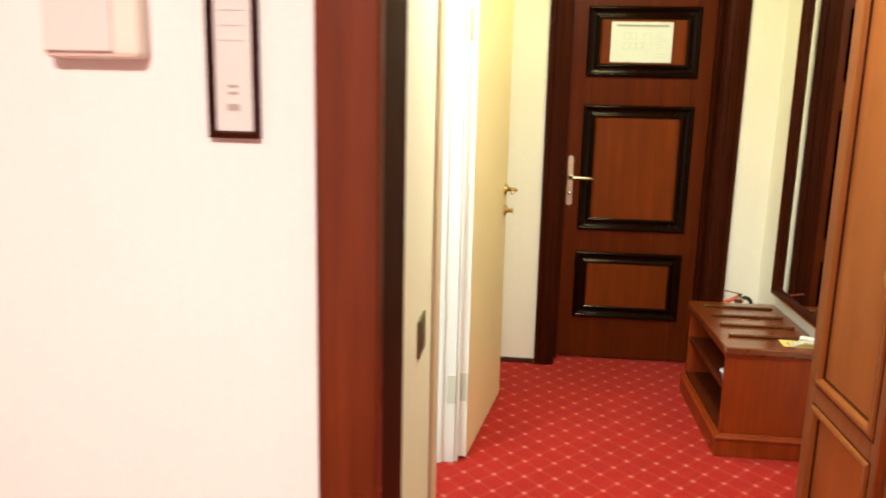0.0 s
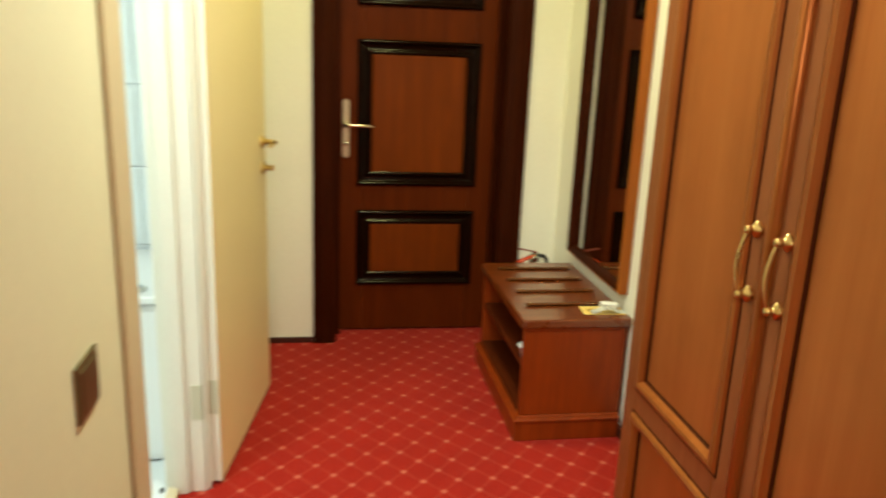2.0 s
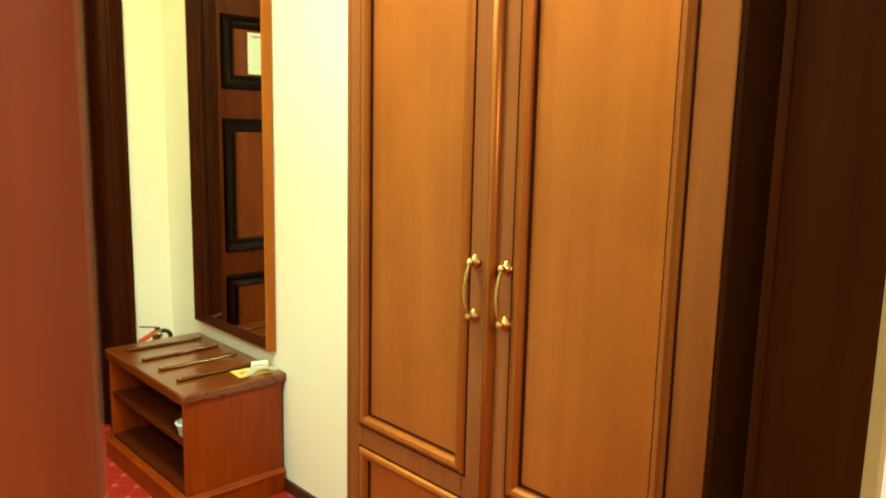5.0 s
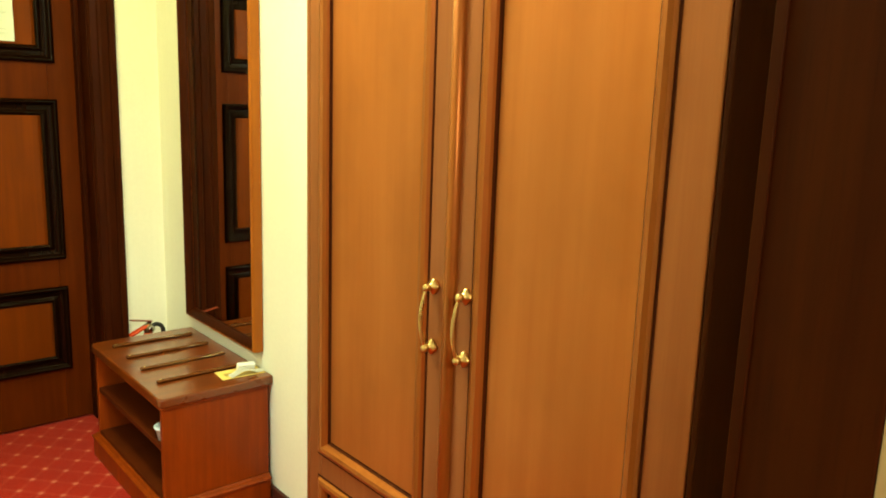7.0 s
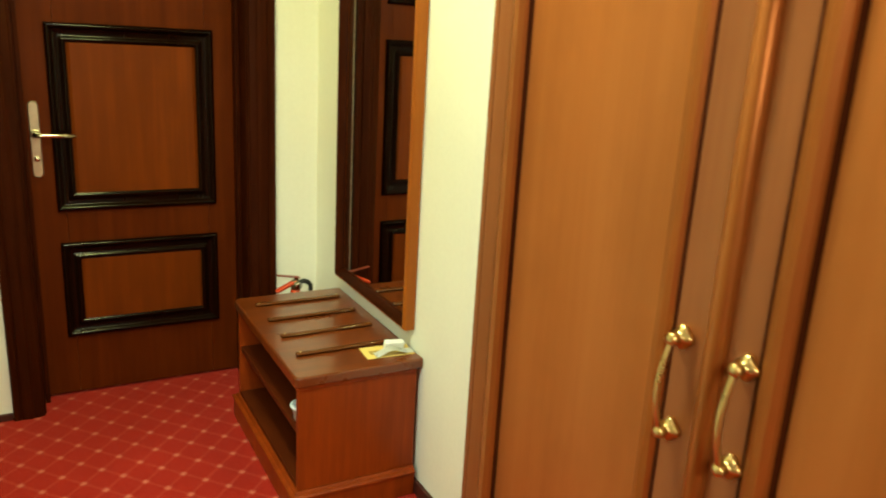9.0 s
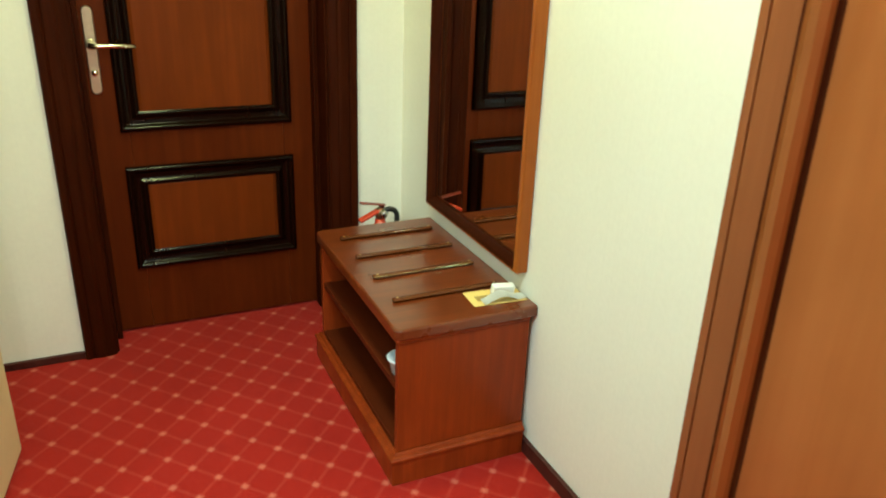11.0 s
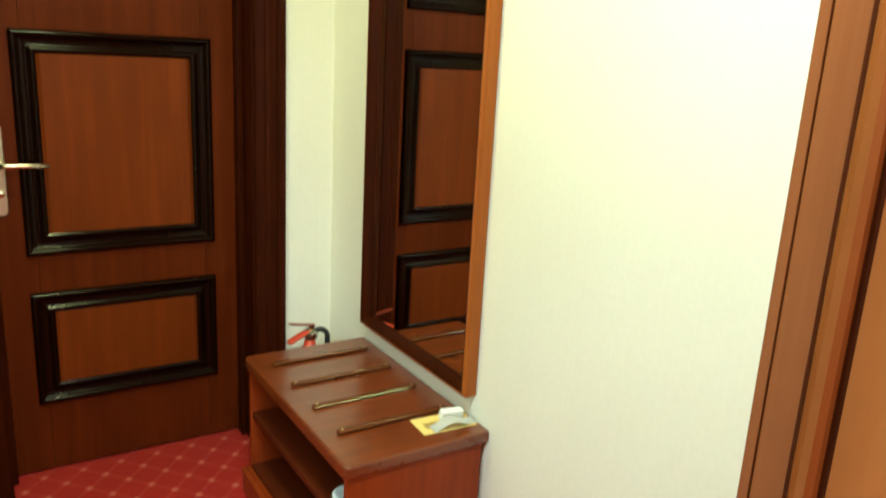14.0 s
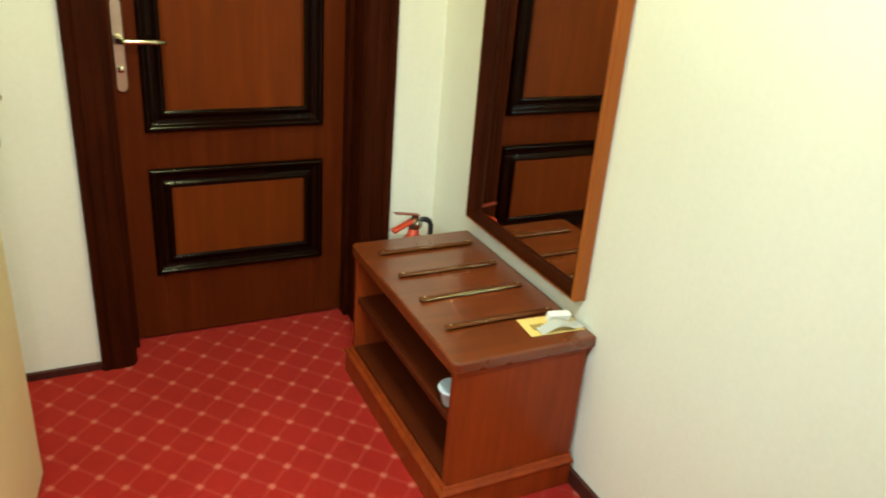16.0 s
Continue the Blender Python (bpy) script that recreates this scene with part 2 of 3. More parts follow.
def box(x0, x1, y0, y1, z0, z1, bevel=0.0, bm=None, seg=2, turn=None):
    bm = bm or bmesh.new()
    made = bmesh.ops.create_cube(bm, size=1.0)["verts"]
    size, mid = Vector((x1 - x0, y1 - y0, z1 - z0)), Vector(((x0 + x1) / 2, (y0 + y1) / 2, (z0 + z1) / 2))
    for v in made:
        v.co = Vector(a * b for a, b in zip(v.co, size)) + mid
    if bevel:
        edges = list({e for v in made for e in v.link_edges})
        bmesh.ops.bevel(bm, geom=edges, offset=bevel, segments=seg, profile=0.6, affect="EDGES")
    if turn is not None:
        bmesh.ops.transform(bm, matrix=turn, verts=bm.verts[:])
    return bm


def lathe(profile, at=(0, 0, 0), axis=(0, 0, 1), steps=20, bm=None):
    """Turn (radius, height) points about an axis through at."""
    bm = bm or bmesh.new()
    turn = Vector((0, 0, 1)).rotation_difference(Vector(axis)).to_matrix().to_4x4()
    m = Matrix.Translation(at) @ turn
    rings = []
    for r, h in profile:
        rings.append([bm.verts.new(m @ Vector((r * math.cos(a), r * math.sin(a), h))) for a in (2 * math.pi * i / steps for i in range(steps))])
    for a, b in zip(rings, rings[1:]):
        for i in range(steps):
            j = (i + 1) % steps
            bm.faces.new((a[i], a[j], b[j], b[i]))
    bm.faces.new(rings[0][::-1])
    bm.faces.new(rings[-1])
    return bm


def tube(points, radius, steps=10, bm=None):
    """A round bar along points; radius may be one number or one per point."""
    bm = bm or bmesh.new()
    pts = [Vector(p) for p in points]
    radii = radius if isinstance(radius, (list, tuple)) else [radius] * len(pts)
    rings, up = [], None
    for i, p in enumerate(pts):
        d = (pts[min(i + 1, len(pts) - 1)] - pts[max(i - 1, 0)]).normalized()
        if up is None:
            up = d.orthogonal().normalized()
        side = d.cross(up).normalized()
        up = side.cross(d).normalized()
        rings.append([bm.verts.new(p + radii[i] * (math.cos(a) * side + math.sin(a) * up)) for a in (2 * math.pi * k / steps for k in range(steps))])
    for a, b in zip(rings, rings[1:]):
        for i in range(steps):
            j = (i + 1) % steps
            bm.faces.new((a[i], a[j], b[j], b[i]))
    bm.faces.new(rings[0][::-1])
    bm.faces.new(rings[-1])
    return bm


def sweep(rect, profile, place, bm=None, closed=True):
    """A moulding round a rectangle u0, u1, v0, v1 with mitred corners. profile: (inset, height); place(u, v, h) gives the point.
    closed=False leaves the lower side open, as a door casing does."""
    bm = bm or bmesh.new()
    u0, u1, v0, v1 = rect
    n = 4 if closed else 3
    for i in range(n):
        rows = []
        for inset, h in profile:
            low = v0 if not closed else v0 + inset
            ring = ((u0 + inset, low), (u0 + inset, v1 - inset), (u1 - inset, v1 - inset), (u1 - inset, low))
            rows.append([bm.verts.new(place(*ring[k], h)) for k in (i, (i + 1) % 4)])
        for a, b in zip(rows, rows[1:]):
            bm.faces.new((a[0], a[1], b[1], b[0]))
    return bm


def slab(x0, x1, y0, y1, z0, z1, r, edge=0.006):
    """A board with rounded front corners (at x0) and softened upper and lower edges."""
    bm, rings = bmesh.new(), []
    for inset, z in ((edge, z0), (edge * 0.3, z0 + edge * 0.3), (0.0, z0 + edge), (0.0, z1 - edge), (edge * 0.3, z1 - edge * 0.3), (edge, z1)):
        ring = [(x1, y0 + inset)]
        for cy, start in ((y0 + r, -90), (y1 - r, -180)):
            for k in range(7):
                a = math.radians(start - 15 * k)
                ring.append((x0 + r + (r - inset) * math.cos(a), cy + (r - inset) * math.sin(a)))
        ring.append((x1, y1 - inset))
        rings.append([bm.verts.new((x, y, z)) for x, y in ring])
    for a, b in zip(rings, rings[1:]):
        for k in range(len(a)):
            bm.faces.new((a[k], a[(k + 1) % len(a)], b[(k + 1) % len(a)], b[k]))
    bm.faces.new(rings[-1])
    bm.faces.new(rings[0][::-1])
    return bm


def rounded_plate(x0, x1, z0, z1, y, thick):
    """An upright plate with half-round ends and a softened front edge."""
    bm, r, mid = bmesh.new(), (x1 - x0) / 2, (x0 + x1) / 2
    rings = []
    for back, shrink in ((0.0, 0.0), (thick * 0.6, 0.0), (thick, 0.003)):
        ring = []
        for zc, start in ((z1 - r, 0.0), (z0 + r, math.pi)):
            for k in range(11):
                a = start + math.pi * k / 10
                ring.append(bm.verts.new((mid + (r - shrink) * math.cos(a), y - back, zc + (r - shrink) * math.sin(a))))
        rings.append(ring)
    for a, b in zip(rings, rings[1:]):
        for k in range(len(a)):
            bm.faces.new((a[k], a[(k + 1) % len(a)], b[(k + 1) % len(a)], b[k]))
    bm.faces.new(rings[-1])
    bm.faces.new(rings[0][::-1])
    return bm


def raised(rect, inset, low, high, place, bm=None):
    """A raised panel: a sloped margin round a flat field."""
    bm = bm or bmesh.new()
    u0, u1, v0, v1 = rect
    outer = [bm.verts.new(place(u, v, low)) for u, v in ((u0, v0), (u1, v0), (u1, v1), (u0, v1))]
    inner = [bm.verts.new(place(u, v, high)) for u, v in ((u0 + inset, v0 + inset), (u1 - inset, v0 + inset), (u1 - inset, v1 - inset), (u0 + inset, v1 - inset))]
    for i in range(4):
        j = (i + 1) % 4
        bm.faces.new((outer[i], outer[j], inner[j], inner[i]))
    bm.faces.new(inner)
    return bm


# ---------------------------------------------------------------- the plan
LEFT, RIGHT = -0.179, 1.297          # hall walls
FAR = 4.062                         # far wall of the hall
ROOM, HALL = 0.884, 1.045            # the two faces of the wall between room and hall
JL, JR = -0.108, 0.690               # the doorway in it
JAMB0, JAMB1 = 0.897, 1.023          # the lining on its wardrobe side
WARDX = 0.838                       # wardrobe front
BATH0, BATH1 = 2.075, 2.82           # bathroom doorway

# floors
structure("floor", box(-2.4, 2.4, -2.6, 4.5, -0.06, 0.0), CARPET, "red carpet with a pale diamond lattice and dots", "carpet")
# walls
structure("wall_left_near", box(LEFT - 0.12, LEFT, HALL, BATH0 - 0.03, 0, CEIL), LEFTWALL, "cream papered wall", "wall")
structure("wall_left_far", box(LEFT - 0.12, LEFT, BATH1 + 0.03, 4.35, 0, CEIL), WALL, "cream papered wall", "wall")
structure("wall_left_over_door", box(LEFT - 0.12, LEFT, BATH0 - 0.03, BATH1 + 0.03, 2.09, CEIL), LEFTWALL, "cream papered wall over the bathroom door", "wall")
structure("wall_right", box(RIGHT, RIGHT + 0.12, HALL, 4.35, 0, CEIL), WALL, "cream papered wall", "wall")
structure("wall_far_left", box(LEFT, 0.233, FAR, 4.35, 0, CEIL), WALL, "cream papered wall beside the entrance door", "wall")
structure("wall_far_right", box(1.031, RIGHT, FAR, 4.35, 0, CEIL), WALL, "cream papered wall beside the entrance door", "wall")
structure("wall_far_over_door", box(0.233, 1.031, FAR, 4.35, 2.10, CEIL), WALL, "cream papered wall over the entrance door", "wall")
structure("wall_far_backing", box(0.233, 1.031, 4.262, 4.35, 0, 2.10), DARK, "dark backing behind the entrance door", "wall")
structure("wall_room_left", box(-2.4, JL - 0.02, ROOM, HALL, 0, CEIL), ROOMWALL, "cream papered wall of the bedroom", "wall")
structure("wall_room_right", box(JR + 0.0205, 2.4, ROOM, JAMB1 - 0.004, 0, CEIL), ROOMWALL, "cream papered wall of the bedroom", "wall")
structure("wall_room_over_door", box(JL - 0.02, JR + 0.02, ROOM, HALL, 2.10, CEIL), ROOMWALL, "cream papered wall over the doorway", "wall")
structure("wall_room_west", box(-2.52, -2.4, -2.6, HALL, 0, CEIL), ROOMWALL, "cream papered wall of the bedroom", "wall")
structure("wall_room_east", box(2.4, 2.52, -2.6, HALL, 0, CEIL), ROOMWALL, "cream papered wall of the bedroom", "wall")
structure("wall_room_south", box(-2.52, 2.52, -2.72, -2.6, 0, CEIL), ROOMWALL, "cream papered wall of the bedroom", "wall")
structure("ceiling", box(-2.52, 2.52, -2.72, 4.35, CEIL, CEIL + 0.1), CEILING, "white painted ceiling", "ceiling")
# bathroom shell
structure("bathroom_floor", box(-2.0, LEFT - 0.119, 1.5, 3.9, 0.004, 0.016), TILE, "white tiled bathroom floor", "floor")
structure("bathroom_wall_north", box(-2.0, LEFT - 0.12, 3.55, 3.65, 0.016, CEIL), GROUT, "white tiled bathroom wall", "wall")
structure("bathroom_wall_south", box(-2.0, LEFT - 0.12, 1.4, 1.5, 0.016, CEIL), TILE, "white tiled bathroom wall", "wall")
structure("bathroom_wall_west", box(-2.1, -2.0, 1.4, 3.65, 0.016, CEIL), TILE, "white tiled bathroom wall", "wall")


# skirting: dark carpet-edge boards round the hall
def skirting(x0, x1, y0, y1, high=0.045):
    return tagged(mesh_object("baseboard", box(x0, x1, y0, y1, 0, high, 0.003), SKIRT), "low dark wooden skirting board", "baseboard", kind="structure")


skirting(LEFT, 0.142, FAR - 0.014, FAR, 0.026)
skirting(1.122, RIGHT - 0.014, FAR - 0.014, FAR)
skirting(RIGHT - 0.014, RIGHT, 2.04, FAR)
skirting(LEFT, LEFT + 0.012, HALL + 0.002, BATH0 - 0.12)


# ---------------------------------------------------------------- doorway between room and hall
def doorway():
    t = thing("doorway_lining", (0.35, 0.9, 0), "dark mahogany lining and casing of the bedroom doorway", "door frame", kind="structure")
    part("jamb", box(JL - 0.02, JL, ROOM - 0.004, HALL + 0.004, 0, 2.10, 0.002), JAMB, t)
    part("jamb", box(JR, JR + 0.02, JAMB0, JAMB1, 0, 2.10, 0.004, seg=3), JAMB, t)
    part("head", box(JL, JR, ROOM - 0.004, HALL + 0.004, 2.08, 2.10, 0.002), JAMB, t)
    part("casing", box(JL - 0.074, JL + 0.002, ROOM - 0.037, ROOM - 0.0045, 0, 2.16, 0.009, seg=4), ROOMCASING, t, "reddish mahogany casing")
    part("head_casing", box(JL + 0.0025, JR - 0.001, ROOM - 0.037, ROOM - 0.0045, 2.082, 2.16, 0.009, seg=4), ROOMCASING, t)
    # wall edge beside the lining, painted darker to stand for its shade
    part("corner_strip", box(JR + 0.0008, JR + 0.0202, ROOM - 0.003, JAMB0 - 0.0004, 0, 2.08, 0.002), TAN, t, "corner strip of the wall, its shade put into the tan colour")
    part("edge_bead", box(JR - 0.004, JR - 0.0002, JAMB1 - 0.012, JAMB1 - 0.001, 0, 2.08, 0.0018, seg=3), JAMB, t)


doorway()


# ---------------------------------------------------------------- entrance door
def entrance_door():
    face = 4.20
    t = thing("door_1", (0.635, face, 0), "closed mahogany entrance door with three black-moulded panels", "door", kind="structure")
    put = lambda u, v, h: Vector((u, face - h, v))
    x0, x1, top = 0.252, 1.010, 2.05
    part("leaf_core", box(x0, x1, face + 0.012, face + 0.05, 0.008, top), DOORWOOD, t)
    rows = [(0.243, 0.618), (0.739, 1.414), (1.560, 1.919)]
    a, b = 0.346, 0.921
    for u0, u1 in ((x0, a + 0.03), (b - 0.03, x1)):
        part("stile", box(u0, u1, face, face + 0.0125, 0.008, top, 0.0015), DOORWOOD, t)
    edges = [0.008] + [z for r in rows for z in (r[0] + 0.03, r[1] - 0.03)] + [top]
    for z0, z1 in zip(edges[::2], edges[1::2]):
        part("rail", box(a + 0.0305, b - 0.0305, face, face + 0.0125, z0, z1, 0.0015), DOORWOOD, t)
    mould = [(0.0, 0.0), (0.0, 0.008), (0.002, 0.012), (0.006, 0.016), (0.011, 0.017), (0.015, 0.015), (0.019, 0.009), (0.022, 0.004), (0.026, 0.002), (0.040, 0.001), (0.044, 0.002), (0.048, 0.006), (0.052, 0.010), (0.056, 0.0112), (0.060, 0.010), (0.063, 0.0065), (0.067, 0.004)]
    for z0, z1 in rows:
        part("moulding", sweep((a, b, z0, z1), mould, put), DOORBLACK, t, "black ebonised panel moulding", True)
        part("panel", raised((a + 0.066, b - 0.066, z0 + 0.056, z1 - 0.056), 0.012, -0.003, 0.004, put), DOORPANEL, t)
    # brass plate with lever and thumb turn
    plate = part("lock_plate", rounded_plate(0.277, 0.311, 0.868, 1.142, face - 0.0005, 0.0085), SATIN, t, "satin brass lock plate")
    part("lever", tube([(0.294, face - 0.008, 1.026), (0.294, face - 0.040, 1.026), (0.300, face - 0.048, 1.026), (0.314, face - 0.050, 1.025), (0.36, face - 0.050, 1.024), (0.424, face - 0.048, 1.022)],
                       [0.011, 0.010, 0.009, 0.0085, 0.0078, 0.0072], 12), CHAMPAGNE, plate, smooth=True)
    part("rosette", lathe([(0.016, 0), (0.016, 0.004), (0.012, 0.007)], (0.294, face - 0.009, 1.026), (0, -1, 0), 20), SATIN, plate)
    part("thumb_turn", lathe([(0.010, 0), (0.010, 0.010), (0.008, 0.014), (0.003, 0.016)], (0.294, face - 0.009, 0.938), (0, -1, 0), 16), CHAMPAGNE, plate)
    # reveal and casing
    f = thing("door_frame", (0.635, FAR, 0), "dark stepped mahogany frame round the entrance door", "door frame", kind="structure")
    part("jamb", box(0.234, 0.2505, FAR - 0.002, 4.26, 0, 2.085, 0.001), CASING, f)
    part("jamb", box(1.0115, 1.030, FAR - 0.002, 4.26, 0, 2.085, 0.001), CASING, f)
    part("head", box(0.234, 1.030, FAR - 0.002, 4.26, 2.086, 2.10, 0.001), CASING, f)
    for u0, u1 in ((0.2507, 0.268), (0.994, 1.0113)):
        part("stop", box(u0, u1, face - 0.05, face - 0.003, 0, 2.08, 0.003), CASING, f)
    prof = [(0.0, 0.0), (0.0, 0.016), (0.005, 0.022), (0.022, 0.023), (0.028, 0.018), (0.034, 0.022), (0.060, 0.024), (0.068, 0.019), (0.076, 0.021), (0.096, 0.015), (0.102, 0.010), (0.102, 0.0)]
    part("casing", sweep((0.143, 1.121, 0, 2.19), prof, lambda u, v, h: Vector((u, FAR - 0.002 - h, v)), closed=False), CASING, f)


entrance_door()


def fire_notice():
    t = thing("notice_sheet", (0.64, 4.195, 1.757), "white printed notice in a clear holder on the entrance door", "notice")
    y = 4.1945
    part("sheet", box(0.465, 0.779, y - 0.003, y, 1.636, 1.841, 0.0008), NOTEPAPER, t)
    part("clip_bar", box(0.490, 0.757, y - 0.0055, y - 0.0032, 1.817, 1.826), INK, t, "dark clip line along the top")
    for u0, u1, v0, v1 in ((0.53, 0.56, 1.70, 1.735), (0.563, 0.593, 1.70, 1.735), (0.596, 0.626, 1.70, 1.735), (0.53, 0.56, 1.752, 1.785), (0.563, 0.593, 1.752, 1.785), (0.632, 0.67, 1.70, 1.785)):
        part("plan_room", sweep((u0, u1, v0, v1), [(0, 0.0002), (0, 0.001), (0.0016, 0.001), (0.0016, 0.0002)], lambda u, v, h: Vector((u, y - 0.003 - h, v))), NOTE, t, "faint outline of a room on the printed plan")
    rng = random.Random(4)
    for i in range(9):
        z = 1.792 - i * 0.016
        x = 0.688 + rng.uniform(0, 0.01)
        part("print_line", box(x, x + rng.uniform(0.03, 0.065), y - 0.0042, y - 0.0032, z, z + 0.0016), NOTE, t)


NOTE = paint("faint_print", (0.47, 0.51, 0.50), 0.7, 0.05)
NOTEPAPER = paint("paper_under_plastic", (0.64, 0.70, 0.69), 0.4, 0.05)
fire_notice()


# ---------------------------------------------------------------- bathroom door
def bathroom_door():
    f = thing("door_frame", (LEFT, 2.5, 0), "white painted bathroom door frame with beige casing", "door frame", kind="structure")
    part("jamb", box(LEFT - 0.125, LEFT - 0.001, BATH1, BATH1 + 0.03, 0, 2.06, 0.002), WHITE, f)
    part("jamb", box(LEFT - 0.125, LEFT - 0.001, BATH0 - 0.03, BATH0, 0, 2.06, 0.002), WHITE, f)
    part("head", box(LEFT - 0.125, LEFT - 0.001, BATH0 - 0.03, BATH1 + 0.03, 2.061, 2.09, 0.002), WHITE, f)
    part("stop", box(LEFT - 0.10, LEFT - 0.052, BATH1 - 0.014, BATH1 - 0.0005, 0, 2.06, 0.003), WHITE, f)
    part("threshold", box(LEFT - 0.118, LEFT - 0.085, BATH0, BATH1, 0.001, 0.022, 0.004), TRIMPAINT, f, "beige threshold strip")
    for y0, y1, z0, z1 in ((BATH0 - 0.115, BATH0 - 0.004, 0, 2.15), (BATH1 + 0.006, BATH1 + 0.07, 0, 2.15), (BATH0 - 0.003, BATH1 + 0.005, 2.07, 2.15)):
        part("casing", box(LEFT + 0.0003, LEFT + 0.011, y0, y1, z0, z1, 0.004), WHITE if y0 > BATH1 else TRIMPAINT, f, "white casing" if y0 > BATH1 else "beige casing")
    # open leaf, folded back along the wall
    ax, ay, bx, by = -0.135, 2.855, -0.030, 3.572
    ang = math.degrees(math.atan2(-(bx - ax), by - ay))
    length = math.hypot(bx - ax, by - ay)
    m = pose(ax, ay, 0, 0, 0, ang)
    d = thing("door_2", (ax, ay, 0), "cream painted bathroom door standing open against the wall", "door", kind="structure")
    part("leaf", box(-0.040, 0.0, 0, length, 0.012, 2.045, 0.002, turn=m), LEAFPAINT, d)
    part("leaf_edge", box(-0.039, -0.001, -0.0025, -0.0003, 0.013, 2.044, 0.0008, turn=m), WHITE, d, "white painted door edge")
    for z in (0.252, 1.64):
        h = part("hinge", lathe([(0.0075, 0), (0.0075, 0.115)], m @ Vector((-0.046, -0.004, z)), (0, 0, 1), 12), HINGE, d, "pale painted steel hinge")
        part("hinge_flap", box(LEFT - 0.036, LEFT - 0.0015, BATH1 - 0.0022, BATH1 - 0.0003, z, z + 0.115, 0.0006), HINGE, h)
        part("hinge_leaf", box(-0.044, -0.004, -0.0045, -0.0027, z, z + 0.115, 0.0006, turn=m), HINGE, h)
    for z, lever in ((1.026, True), (0.928, False)):
        at = m @ Vector((0.001, length - 0.055, z))
        k = part("rosette", lathe([(0.024, 0), (0.024, 0.006), (0.019, 0.010), (0.010, 0.012), (0.009, 0.03)], at, m.to_3x3() @ Vector((1, 0, 0)), 20), BRASS, d, "brass rosette", True)
        if lever:
            pts = [m @ Vector(p) for p in ((0.025, length - 0.055, z), (0.045, length - 0.056, z), (0.052, length - 0.066, z), (0.052, length - 0.10, z + 0.001), (0.050, length - 0.155, z - 0.004))]
            part("lever", tube(pts, [0.010, 0.0095, 0.009, 0.008, 0.007], 12), BRASS, k, "curved brass lever", True)
        else:
            pts = [m @ Vector(p) for p in ((0.026, length - 0.055, z), (0.040, length - 0.055, z))]
            part("thumb_turn", tube(pts, [0.009, 0.012], 12), BRASS, k, "", True)


bathroom_door()


# ---------------------------------------------------------------- bathroom, seen through the door gap
def bathroom():
    wall = bpy.data.objects["bathroom_wall_north"]
    tile = bpy.data.meshes.new("tile")
    bm = box(-0.0975, 0.0975, -0.004, 0.004, -0.1475, 0.1475, 0.002, seg=1)
    bm.to_mesh(tile)
    bm.free()
    tile.materials.append(TILE)
    for i in range(8):
        for j in range(8):
            ob = new("tile", tile)
            ob.matrix_basis = Matrix.Translation((-0.385 - i * 0.2, 3.546, 0.17 + j * 0.3))
            ob.parent = wall
    b = thing("bathtub", (-0.9, 3.1, 0), "white bathtub with a chrome overflow", "bathtub")
    part("tub_body", box(-1.95, -0.302, 2.98, 3.535, 0.017, 0.58, 0.03, seg=3), PORCELAIN, b)
    part("tub_rim", box(-1.96, -0.3015, 2.96, 3.537, 0.5805, 0.605, 0.010, seg=3), PORCELAIN, b)
    part("drain_knob", lathe([(0.028, 0), (0.028, 0.008), (0.02, 0.014)], (-0.40, 3.03, 0.6055), (0, 0, 1), 16), STEEL, b, "chrome drain knob", True)
    part("tap", tube([(-0.62, 3.54, 0.75), (-0.62, 3.46, 0.75), (-0.62, 3.42, 0.73)], 0.014, 10), STEEL, b, "chrome tap", True)
    s = thing("door_stop", (-0.312, 2.800, 0.0165), "small dark rubber door stop on the floor", "door stop")
    part("stop_body", lathe([(0.006, 0), (0.008, 0.005), (0.006, 0.012)], (-0.312, 2.800, 0.0165), (0, 0, 1), 14), RUBBER, s, "", True)


bathroom()


